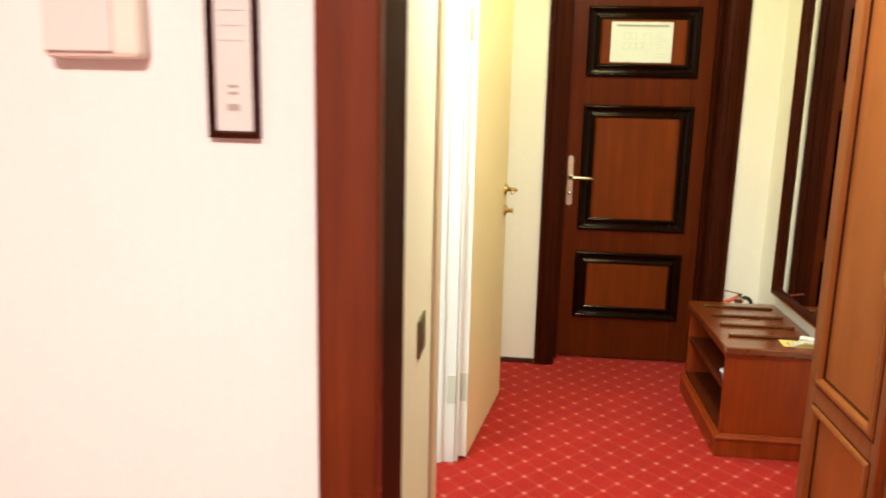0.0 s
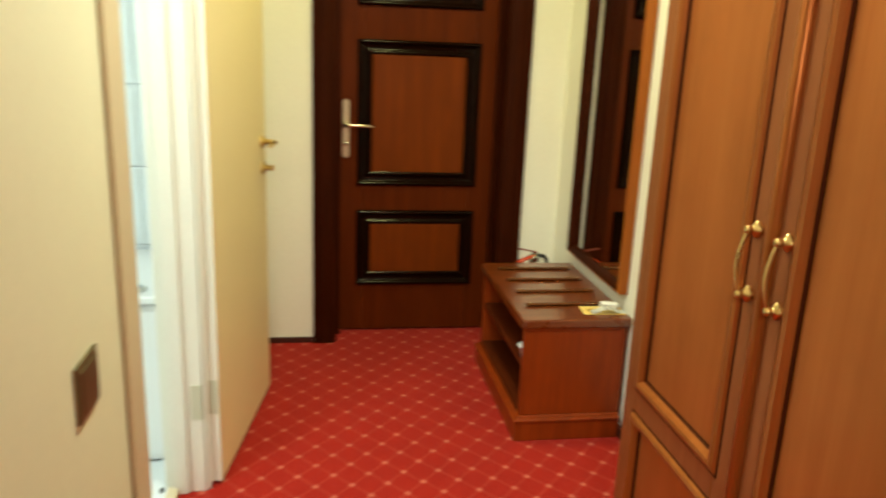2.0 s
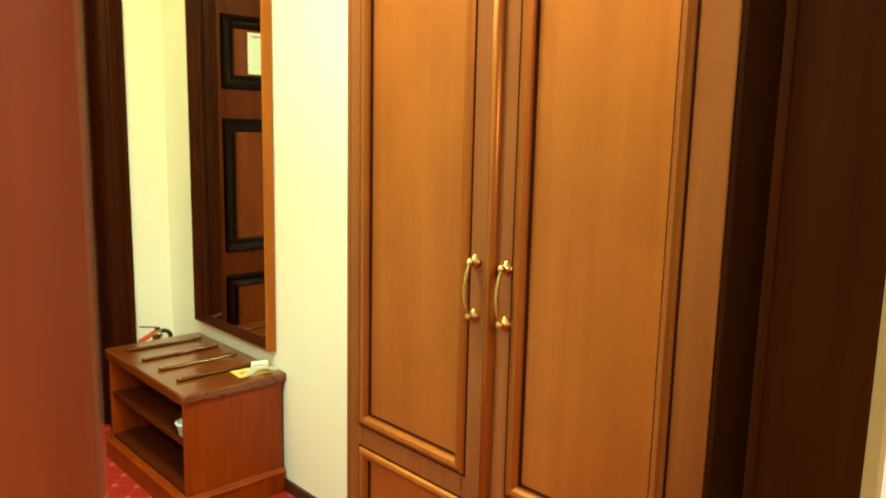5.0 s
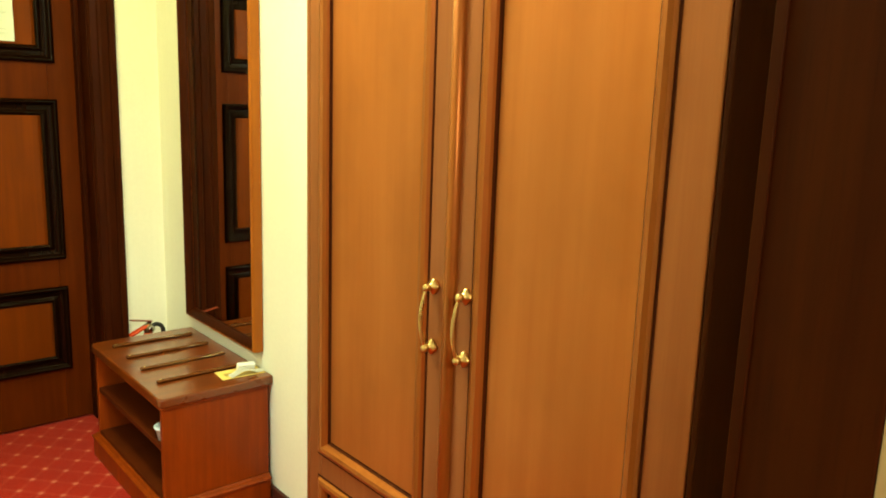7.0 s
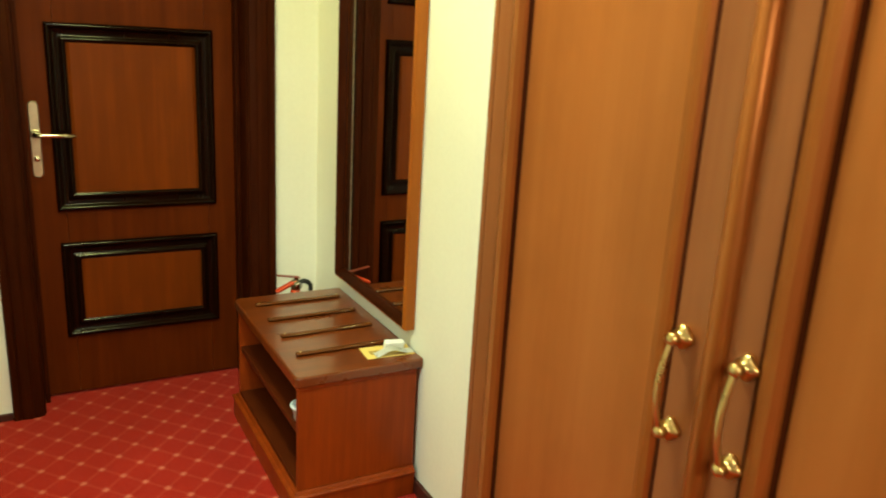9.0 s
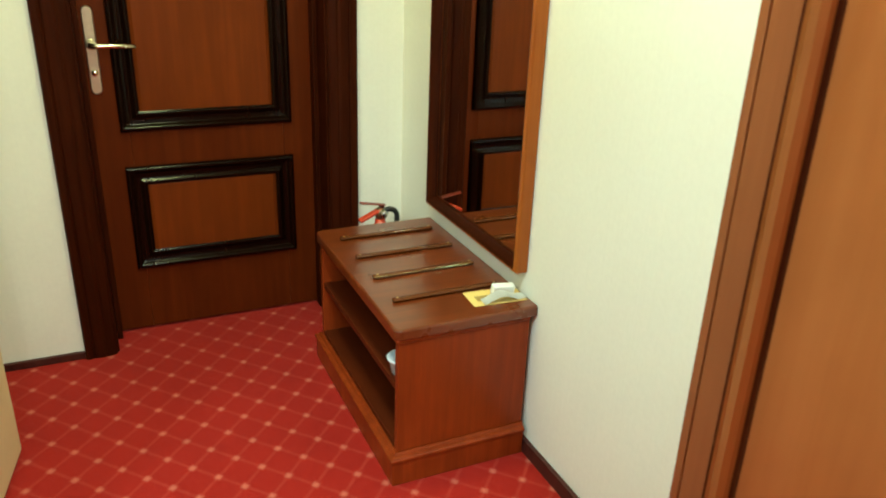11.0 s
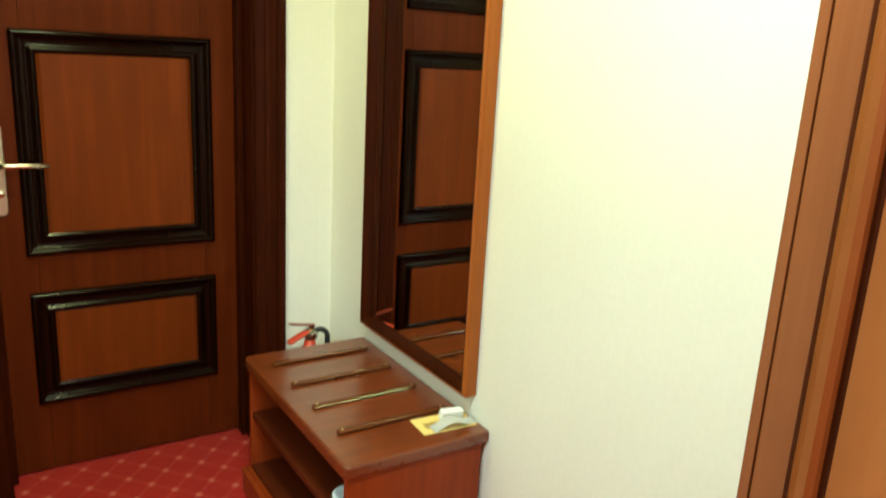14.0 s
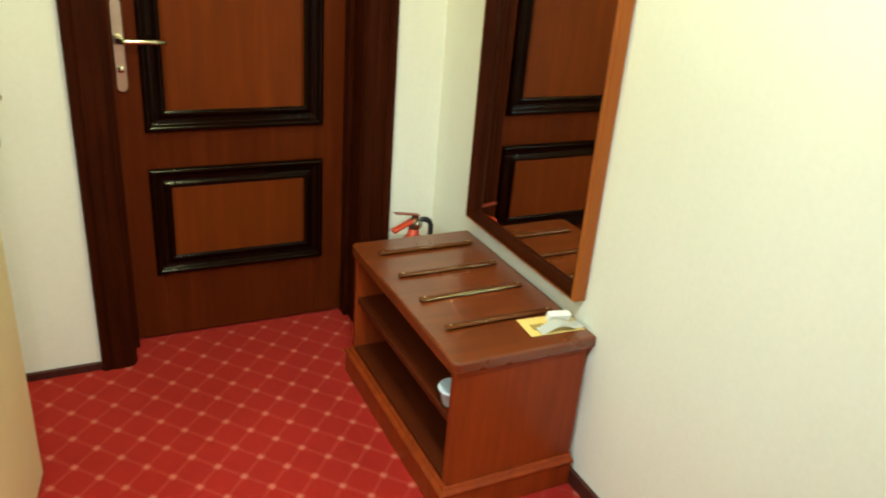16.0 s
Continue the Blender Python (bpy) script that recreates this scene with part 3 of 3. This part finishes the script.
# ---------------------------------------------------------------- wardrobe
def wardrobe():
    t = thing("wardrobe", (1.07, 1.58, 0), "two-door cherry veneer wardrobe with brass bow handles", "wardrobe")
    x, back = WARDX, RIGHT - 0.006
    y0, y1, top = 1.138, 2.040, 2.30
    split = 1.587
    put = lambda u, v, h: Vector((x - h, u, v))
    part("side_panel", box(x + 0.001, back, y1 - 0.012, y1, 0.0, top, 0.002), WARDEDGE, t)
    # jamb wood here stands in for the shadow in the gap beside the doorway
    part("side_panel", box(x + 0.001, back, y0, y0 + 0.008, 0.0, top, 0.002), JAMB, t, "side with the gap's shadow put into its colour")
    part("back_panel", box(back - 0.008, back, y0 + 0.0205, y1 - 0.0205, 0.02, top - 0.02), WARD, t)
    part("plinth", box(x + 0.015, back - 0.009, y0 + 0.0205, y1 - 0.0205, 0.0, 0.075, 0.002), WARDEDGE, t)
    part("top_panel", box(x + 0.006, back - 0.009, y0 + 0.0205, y1 - 0.0205, top - 0.02, top, 0.002), WARDEDGE, t)
    part("cornice", sweep((y0 - 0.03, y1 + 0.03, top + 0.0005, top + 0.0005 + 0.09), [(0.0, 0.028), (0.012, 0.03), (0.02, 0.018), (0.03, 0.004), (0.03, -0.02), (0.0, -0.02), (0.0, 0.028)], put), WARDEDGE, t)
    mould = [(0.0046, -0.008), (0.0056, 0.001), (0.009, 0.0060), (0.016, 0.0085), (0.024, 0.0070), (0.029, 0.001), (0.031, -0.006), (0.0315, -0.0083)]
    for a, b, p0, p1 in ((split + 0.0015, y1 - 0.014, 1.642, 1.992), (y0 + 0.010, split - 0.0015, 1.207, 1.540)):
        door = part("door", box(x + 0.010, x + 0.018, a + 0.002, b - 0.002, 0.082, top - 0.004), WARD, t, "cherry veneer wardrobe door with two framed panels")
        for u0, u1 in ((a, p0 + 0.012), (p1 - 0.012, b)):
            part("stile", box(x, x + 0.0105, u0, u1, 0.080, top - 0.003, 0.003), WARDEDGE, door)
        for z0, z1 in ((0.080, 0.160), (0.662, 0.730), (2.18, top - 0.003)):
            part("rail", box(x, x + 0.0105, p0 + 0.0125, p1 - 0.0125, z0 - (0.012 if z0 > 0.1 else 0), z1 + 0.012, 0.003), WARDEDGE, door)
        for z0, z1 in ((0.150, 0.674), (0.718, 2.19)):
            part("moulding", sweep((p0, p1, z0, z1), mould, put), WARDMOULD, door)
            part("groove", sweep((p0, p1, z0, z1), [(0.0005, 0.0003), (0.0012, 0.0012), (0.0045, 0.0012)], put), GROOVE, door, "groove with its shadow line put in as dark colour")
            part("inner_groove", sweep((p0, p1, z0, z1), [(0.0308, -0.0040), (0.0322, -0.0084), (0.0362, -0.0083)], put), GROOVE, door, "groove with its shadow line put in as dark colour")
            part("panel", box(x + 0.0085, x + 0.0098, p0 + 0.030, p1 - 0.030, z0 + 0.030, z1 - 0.030), WARD, door)
    part("meeting_strip", tube([(x - 0.002, split, 0.085), (x - 0.002, split, top - 0.006)], 0.0115, 12), WARDMOULD, t, "", True)
    for hy in (1.629, 1.549):
        h = part("handle", bow(x, hy), BRASS, t, "polished brass bow handle with knuckled ends", True)
        for z in (1.052, 1.155):
            k = scallop(x, hy, z)
            part("boss", k, BRASS, h, "", True)


def scallop(x, y, z):
    """A four-lobed brass boss with a round button on it."""
    bm, rings = bmesh.new(), []
    for r, h, lobe in ((0.0110, 0.0, 0.10), (0.0125, 0.003, 0.14), (0.0112, 0.006, 0.14), (0.0078, 0.0085, 0.08), (0.0050, 0.0105, 0.0), (0.0048, 0.0135, 0.0), (0.0066, 0.0160, 0.0), (0.0072, 0.0190, 0.0), (0.0058, 0.0222, 0.0), (0.0020, 0.0238, 0.0)):
        rings.append([bm.verts.new((x - h, y + r * (1 + lobe * math.cos(4 * a)) * math.cos(a), z + r * (1 + lobe * math.cos(4 * a)) * math.sin(a))) for a in (2 * math.pi * k / 32 for k in range(32))])
    for a, b in zip(rings, rings[1:]):
        for k in range(32):
            bm.faces.new((a[k], a[(k + 1) % 32], b[(k + 1) % 32], b[k]))
    bm.faces.new(rings[-1])
    return bm


def bow(x, y):
    """A slim bar that springs from the two knobs and bows away from the door."""
    pts, radii = [], []
    for i in range(17):
        f = i / 16
        swell = math.sin(math.pi * f)
        pts.append((x - 0.0180 - 0.0105 * swell, y + 0.0005 * swell, 1.052 + 0.103 * f))
        radii.append(0.0026 + 0.0010 * swell)
    return tube(pts, radii, 10)


wardrobe()


# ---------------------------------------------------------------- luggage bench
def luggage_bench():
    t = thing("luggage_bench", (1.09, 3.415, 0), "red mahogany luggage bench with slatted top and open shelf", "luggage bench")
    x0, x1, y0, y1, top = 0.886, RIGHT - 0.016, 3.052, 3.786, 0.472
    part("top", slab(x0, RIGHT - 0.003, y0, y1, top - 0.032, top, 0.022), BENCH, t)
    part("top_moulding", box(x0 + 0.006, x1, y0 + 0.006, y1 - 0.006, top - 0.042, top - 0.0325, 0.004, seg=3), BENCHSIDE, t)
    low, high = 0.098, top - 0.0425
    part("side_panel", box(x0 + 0.012, x1, y0 + 0.012, y0 + 0.032, low, high, 0.002), BENCHSIDE, t)
    part("side_panel", box(x0 + 0.012, x1, y1 - 0.032, y1 - 0.012, low, high, 0.002), BENCHSIDE, t)
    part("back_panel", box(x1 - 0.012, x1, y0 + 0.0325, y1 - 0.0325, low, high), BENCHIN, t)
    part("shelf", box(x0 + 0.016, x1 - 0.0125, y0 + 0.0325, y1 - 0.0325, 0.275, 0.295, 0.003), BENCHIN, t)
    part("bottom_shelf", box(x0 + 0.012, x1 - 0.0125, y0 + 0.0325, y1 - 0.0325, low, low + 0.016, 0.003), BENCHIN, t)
    part("plinth", box(x0 - 0.006, x1 + 0.001, y0 - 0.004, y1 + 0.004, 0.0, 0.0745, 0.003), BENCHSIDE, t)
    ogee = [(0.030, 0.0975), (0.020, 0.0975), (0.017, 0.094), (0.015, 0.090), (0.009, 0.088), (0.004, 0.084), (0.003, 0.080), (0.004, 0.0765), (0.008, 0.075), (0.030, 0.075)]
    bm, rings = bmesh.new(), []
    for inset, z in ogee:
        a, b, c = x0 - 0.014 + inset, y0 - 0.012 + inset, y1 + 0.012 - inset
        rings.append([bm.verts.new(p) for p in ((x1 + 0.001, b, z), (a, b, z), (a, c, z), (x1 + 0.001, c, z))])
    for r, q in zip(rings, rings[1:]):
        for k in range(3):
            bm.faces.new((r[k], r[k + 1], q[k + 1], q[k]))
    part("plinth_moulding", bm, BENCHSIDE, t)
    for y in (3.676, 3.519, 3.366, 3.208):
        s = bmesh.new()
        box(0.937, 1.256, y - 0.010, y + 0.010, top + 0.0003, top + 0.0115, 0.0080, bm=s, seg=5)
        slat = part("slat", s, BENCHSLAT, t, "rounded dark wooden slat", True)
        for x in (0.951, 1.242):
            part("screw", lathe([(0.0035, 0), (0.003, 0.0012)], (x, y, top + 0.0112), (0, 0, 1), 10), BRASS, slat)


# bench wood darkened: the shade inside the compartments is put into the colour
BENCHIN = wood("bench_inside_shade", (0.085, 0.014, 0.003), (0.058, 0.009, 0.002), 0.45, grain=(50, 2.2, 50), coat=0.0, gloss=0.15)
BENCHSLAT = wood("bench_slat", (0.120, 0.034, 0.009), (0.080, 0.020, 0.005), 0.17, grain=(2.2, 50, 50), coat=0.0, gloss=0.24, relief=0.0)
luggage_bench()


def bench_clutter():
    c = thing("door_hanger_card", (1.21, 3.14, 0.474), "yellow door hanger card lying on the luggage bench", "card")
    part("card", box(-0.078, 0.078, -0.044, 0.044, 0, 0.0018, 0.0006, turn=pose(1.211, 3.142, 0.4728, 0, 0, -4)), YELLOW, c)
    part("printed_mark", box(-0.03, 0.012, -0.016, 0.012, 0.0021, 0.0026, turn=pose(1.183, 3.142, 0.4728, 0, 0, -4)), INK2, c, "faint brown printed mark")
    f = thing("folded_leaflet", (1.24, 3.12, 0.474), "curled white folded paper leaflet on the yellow card", "leaflet")
    bm = bmesh.new()
    top = []
    for i in range(13):
        s = i / 12
        top.append((1.160 + 0.128 * s, 0.4765 + 0.018 * math.sin(math.pi * min(1, s * 1.15)) ** 2))
    for off, w0, w1 in ((0.0, 3.096, 3.132),):
        lo = [bm.verts.new((x, w0 + 0.004 * math.sin(x * 60), z)) for x, z in top]
        hi = [bm.verts.new((x, w1, z + 0.002)) for x, z in top]
        for i in range(12):
            bm.faces.new((lo[i], lo[i + 1], hi[i + 1], hi[i]))
    bmesh.ops.solidify(bm, geom=bm.faces[:], thickness=0.0022)
    part("curled_page", bm, PAPER, f, "", True)
    part("upright_fold", box(-0.034, 0.030, -0.011, 0.011, 0, 0.028, 0.004, turn=pose(1.240, 3.152, 0.4750, 12, 3, -6)), PAPER, f)


INK2 = paint("brown_print", (0.40, 0.26, 0.07), 0.6, 0.1)
bench_clutter()


def shelf_cup():
    x, y, z = 0.940, 3.140, 0.2955
    t = thing("plastic_cup", (x, y, z), "clear plastic cup with a pale lid on the bench shelf", "cup")
    part("cup_body", lathe([(0.028, 0), (0.030, 0.002), (0.036, 0.040), (0.0365, 0.042)], (x, y, z), (0, 0, 1), 28), CLEAR, t, "", True)
    part("lid", lathe([(0.040, 0), (0.0415, 0.003), (0.040, 0.006), (0.034, 0.0065), (0.032, 0.003), (0.002, 0.003)], (x, y, z + 0.0425), (0, 0, 1), 28), PALELID, t, "pale bluish lid")


PALELID = paint("pale_blue_plastic", (0.66, 0.74, 0.80), 0.3, 0.04, strength=0.02)
shelf_cup()


# ---------------------------------------------------------------- mirror
def wall_mirror():
    t = thing("wall_mirror", (RIGHT - 0.015, 3.43, 0.541), "tall mirror in a brown wooden frame hung on the wall", "mirror")
    y0, y1, z0, z1 = 3.123, 3.742, 0.541, 2.00
    put = lambda u, v, h: Vector((RIGHT - 0.002 - h, u, v))
    outer = [(0.0, 0.0), (0.0, 0.030), (0.002, 0.035), (0.006, 0.038), (0.010, 0.0385)]
    inner = [(0.0101, 0.0384), (0.016, 0.036), (0.021, 0.030), (0.025, 0.025), (0.030, 0.021), (0.033, 0.0105)]
    part("frame", sweep((y0, y1, z0, z1), outer, put), MIRRORFRAME, t, "orange-brown outer frame")
    part("slip", sweep((y0, y1, z0, z1), inner, put), CASING, t, "dark sloping inner frame round the glass", True)
    part("glass", box(RIGHT - 0.012, RIGHT - 0.003, y0 + 0.030, y1 - 0.030, z0 + 0.030, z1 - 0.030), MIRROR, t, "clear silvered glass")
    part("backing", box(RIGHT - 0.0028, RIGHT - 0.0005, y0 + 0.004, y1 - 0.004, z0 + 0.004, z1 - 0.004), DARK, t)


MIRRORFRAME = wood("mirror_frame_wood", (0.420, 0.120, 0.018), (0.320, 0.080, 0.012), 0.34, coat=0.0, gloss=0.25, satin=0.1, relief=0.04)
wall_mirror()


# ---------------------------------------------------------------- fire extinguisher
def extinguisher():
    cx, cy = 1.165, 3.930
    t = thing("fire_extinguisher", (cx, cy, 0), "small red fire extinguisher standing behind the bench", "fire extinguisher")
    part("cylinder", lathe([(0.050, 0.0), (0.054, 0.006), (0.054, 0.33), (0.050, 0.365), (0.034, 0.395), (0.020, 0.41), (0.018, 0.43)], (cx, cy, 0.001), (0, 0, 1), 28), REDPAINT, t, "red enamelled cylinder", True)
    v = part("valve", lathe([(0.016, 0.0), (0.018, 0.008), (0.018, 0.03), (0.012, 0.04)], (cx, cy, 0.4315), (0, 0, 1), 16), BRONZE, t, "dark bronze valve", True)
    part("gauge", lathe([(0.014, 0), (0.014, 0.008), (0.011, 0.010)], (cx + 0.006, cy - 0.019, 0.452), (0.2, -1, 0), 16), STEEL, v, "round pressure gauge", True)
    part("carry_handle", box(-0.088, 0.004, -0.014, 0.013, -0.006, 0.006, 0.005, seg=3, turn=pose(cx, cy, 0.466, 0, -24, 4)), REDPAINT, t, "red carrying handle")
    part("squeeze_lever", box(-0.082, 0.014, -0.011, 0.011, -0.002, 0.002, 0.001, turn=pose(cx + 0.004, cy, 0.483, 0, 11, 4)), LEVERRED, t, "dark red squeeze lever")
    part("lever_link", box(cx - 0.004, cx + 0.014, cy - 0.008, cy + 0.008, 0.470, 0.483, 0.002), STEEL, t)
    pts = []
    for i in range(13):
        a = math.pi * i / 12
        pts.append((cx + 0.018 + 0.030 * (1 - math.cos(a)) * 0.75, cy - 0.004, 0.456 + 0.018 * math.sin(a) - 0.022 * (i / 12)))
    pts += [(cx + 0.062, cy - 0.006, 0.36), (cx + 0.060, cy - 0.01, 0.20)]
    part("hose", tube(pts, 0.0095, 12), RUBBER, t, "black rubber hose", True)


extinguisher()


# ---------------------------------------------------------------- switch and room things
def wall_switch():
    y, z = 1.743, 0.878
    t = thing("light_switch", (LEFT, y, z), "flat bronze coloured light switch on the cream wall", "light switch")
    part("plate", box(LEFT + 0.0005, LEFT + 0.0065, y - 0.052, y + 0.052, z - 0.046, z + 0.046, 0.002, seg=3), BRONZE, t)
    part("rocker", box(LEFT + 0.0066, LEFT + 0.0085, y - 0.036, y + 0.036, z - 0.034, z + 0.034, 0.0008), BRONZE, t)


wall_switch()


def framed_placard():
    t = thing("framed_placard", (-0.294, ROOM, 1.40), "narrow framed printed card on the bedroom wall", "picture frame")
    y = ROOM - 0.0005
    rect = (-0.317, -0.255, 1.388, 1.69)
    part("frame", sweep(rect, [(0, 0), (0, 0.010), (0.002, 0.012), (0.006, 0.012), (0.008, 0.007), (0.009, 0.0)], lambda u, v, h: Vector((u, y - h, v))), CASING, t, "thin dark wooden frame")
    part("card", box(rect[0] + 0.0075, rect[1] - 0.0075, y - 0.004, y - 0.001, rect[2] + 0.0075, rect[3] - 0.0075), PALECARD, t, "pale printed card")
    for z, w in ((1.447, 0.012), (1.439, 0.012), (1.420, 0.015)):
        part("print_line", box(-0.287 - w / 2, -0.287 + w / 2, y - 0.0050, y - 0.0042, z, z + (0.003 if z > 1.425 else 0.008)), NOTE2, t)
    for i in range(10):
        part("print_line", box(-0.301, -0.273, y - 0.0050, y - 0.0042, 1.50 + i * 0.017, 1.5015 + i * 0.017), PALELINE, t)


PALECARD = paint("pale_card", (0.70, 0.645, 0.60), 0.5, 0.04)
NOTE2 = paint("grey_brown_print", (0.42, 0.34, 0.32), 0.7, 0.1)
PALELINE = paint("pale_print", (0.60, 0.56, 0.56), 0.7, 0.05)
framed_placard()


def thermostat():
    t = thing("thermostat", (-0.46, ROOM, 1.49), "cream plastic thermostat box on the bedroom wall", "thermostat")
    part("body", box(-0.508, -0.387, ROOM - 0.030, ROOM - 0.0005, 1.476, 1.571, 0.012, seg=4), CREAMPLASTIC, t)
    part("cover", box(-0.502, -0.418, ROOM - 0.0345, ROOM - 0.0303, 1.484, 1.563, 0.002), PALECARD, t, "pale front cover")


thermostat()


# ---------------------------------------------------------------- ceiling lights
def ceiling_light(name, at, r, label):
    t = thing(name, (at[0], at[1], CEIL), label, "ceiling light")
    part("base", lathe([(r * 1.05, -0.02), (r * 1.05, -0.0005)], (at[0], at[1], CEIL), (0, 0, 1), 32), WHITE, t)
    part("diffuser", lathe([(r * 0.3, -0.072), (r * 0.7, -0.064), (r * 0.95, -0.042), (r, -0.0205)], (at[0], at[1], CEIL), (0, 0, 1), 32), GLOW, t, "opal glass diffuser", True)


# unseen fixtures, their form assumed, added where the lamps hang
for spot in ((0.38, 2.12), (0.55, 3.30)):
    ceiling_light("ceiling_light", spot, 0.10, "small round opal hall ceiling light, added out of view")
ceiling_light("ceiling_light", (-0.1, -0.9), 0.2, "round opal bedroom ceiling light, added out of view")
ceiling_light("ceiling_light", (-0.85, 1.95), 0.15, "round opal bathroom ceiling light, added out of view")
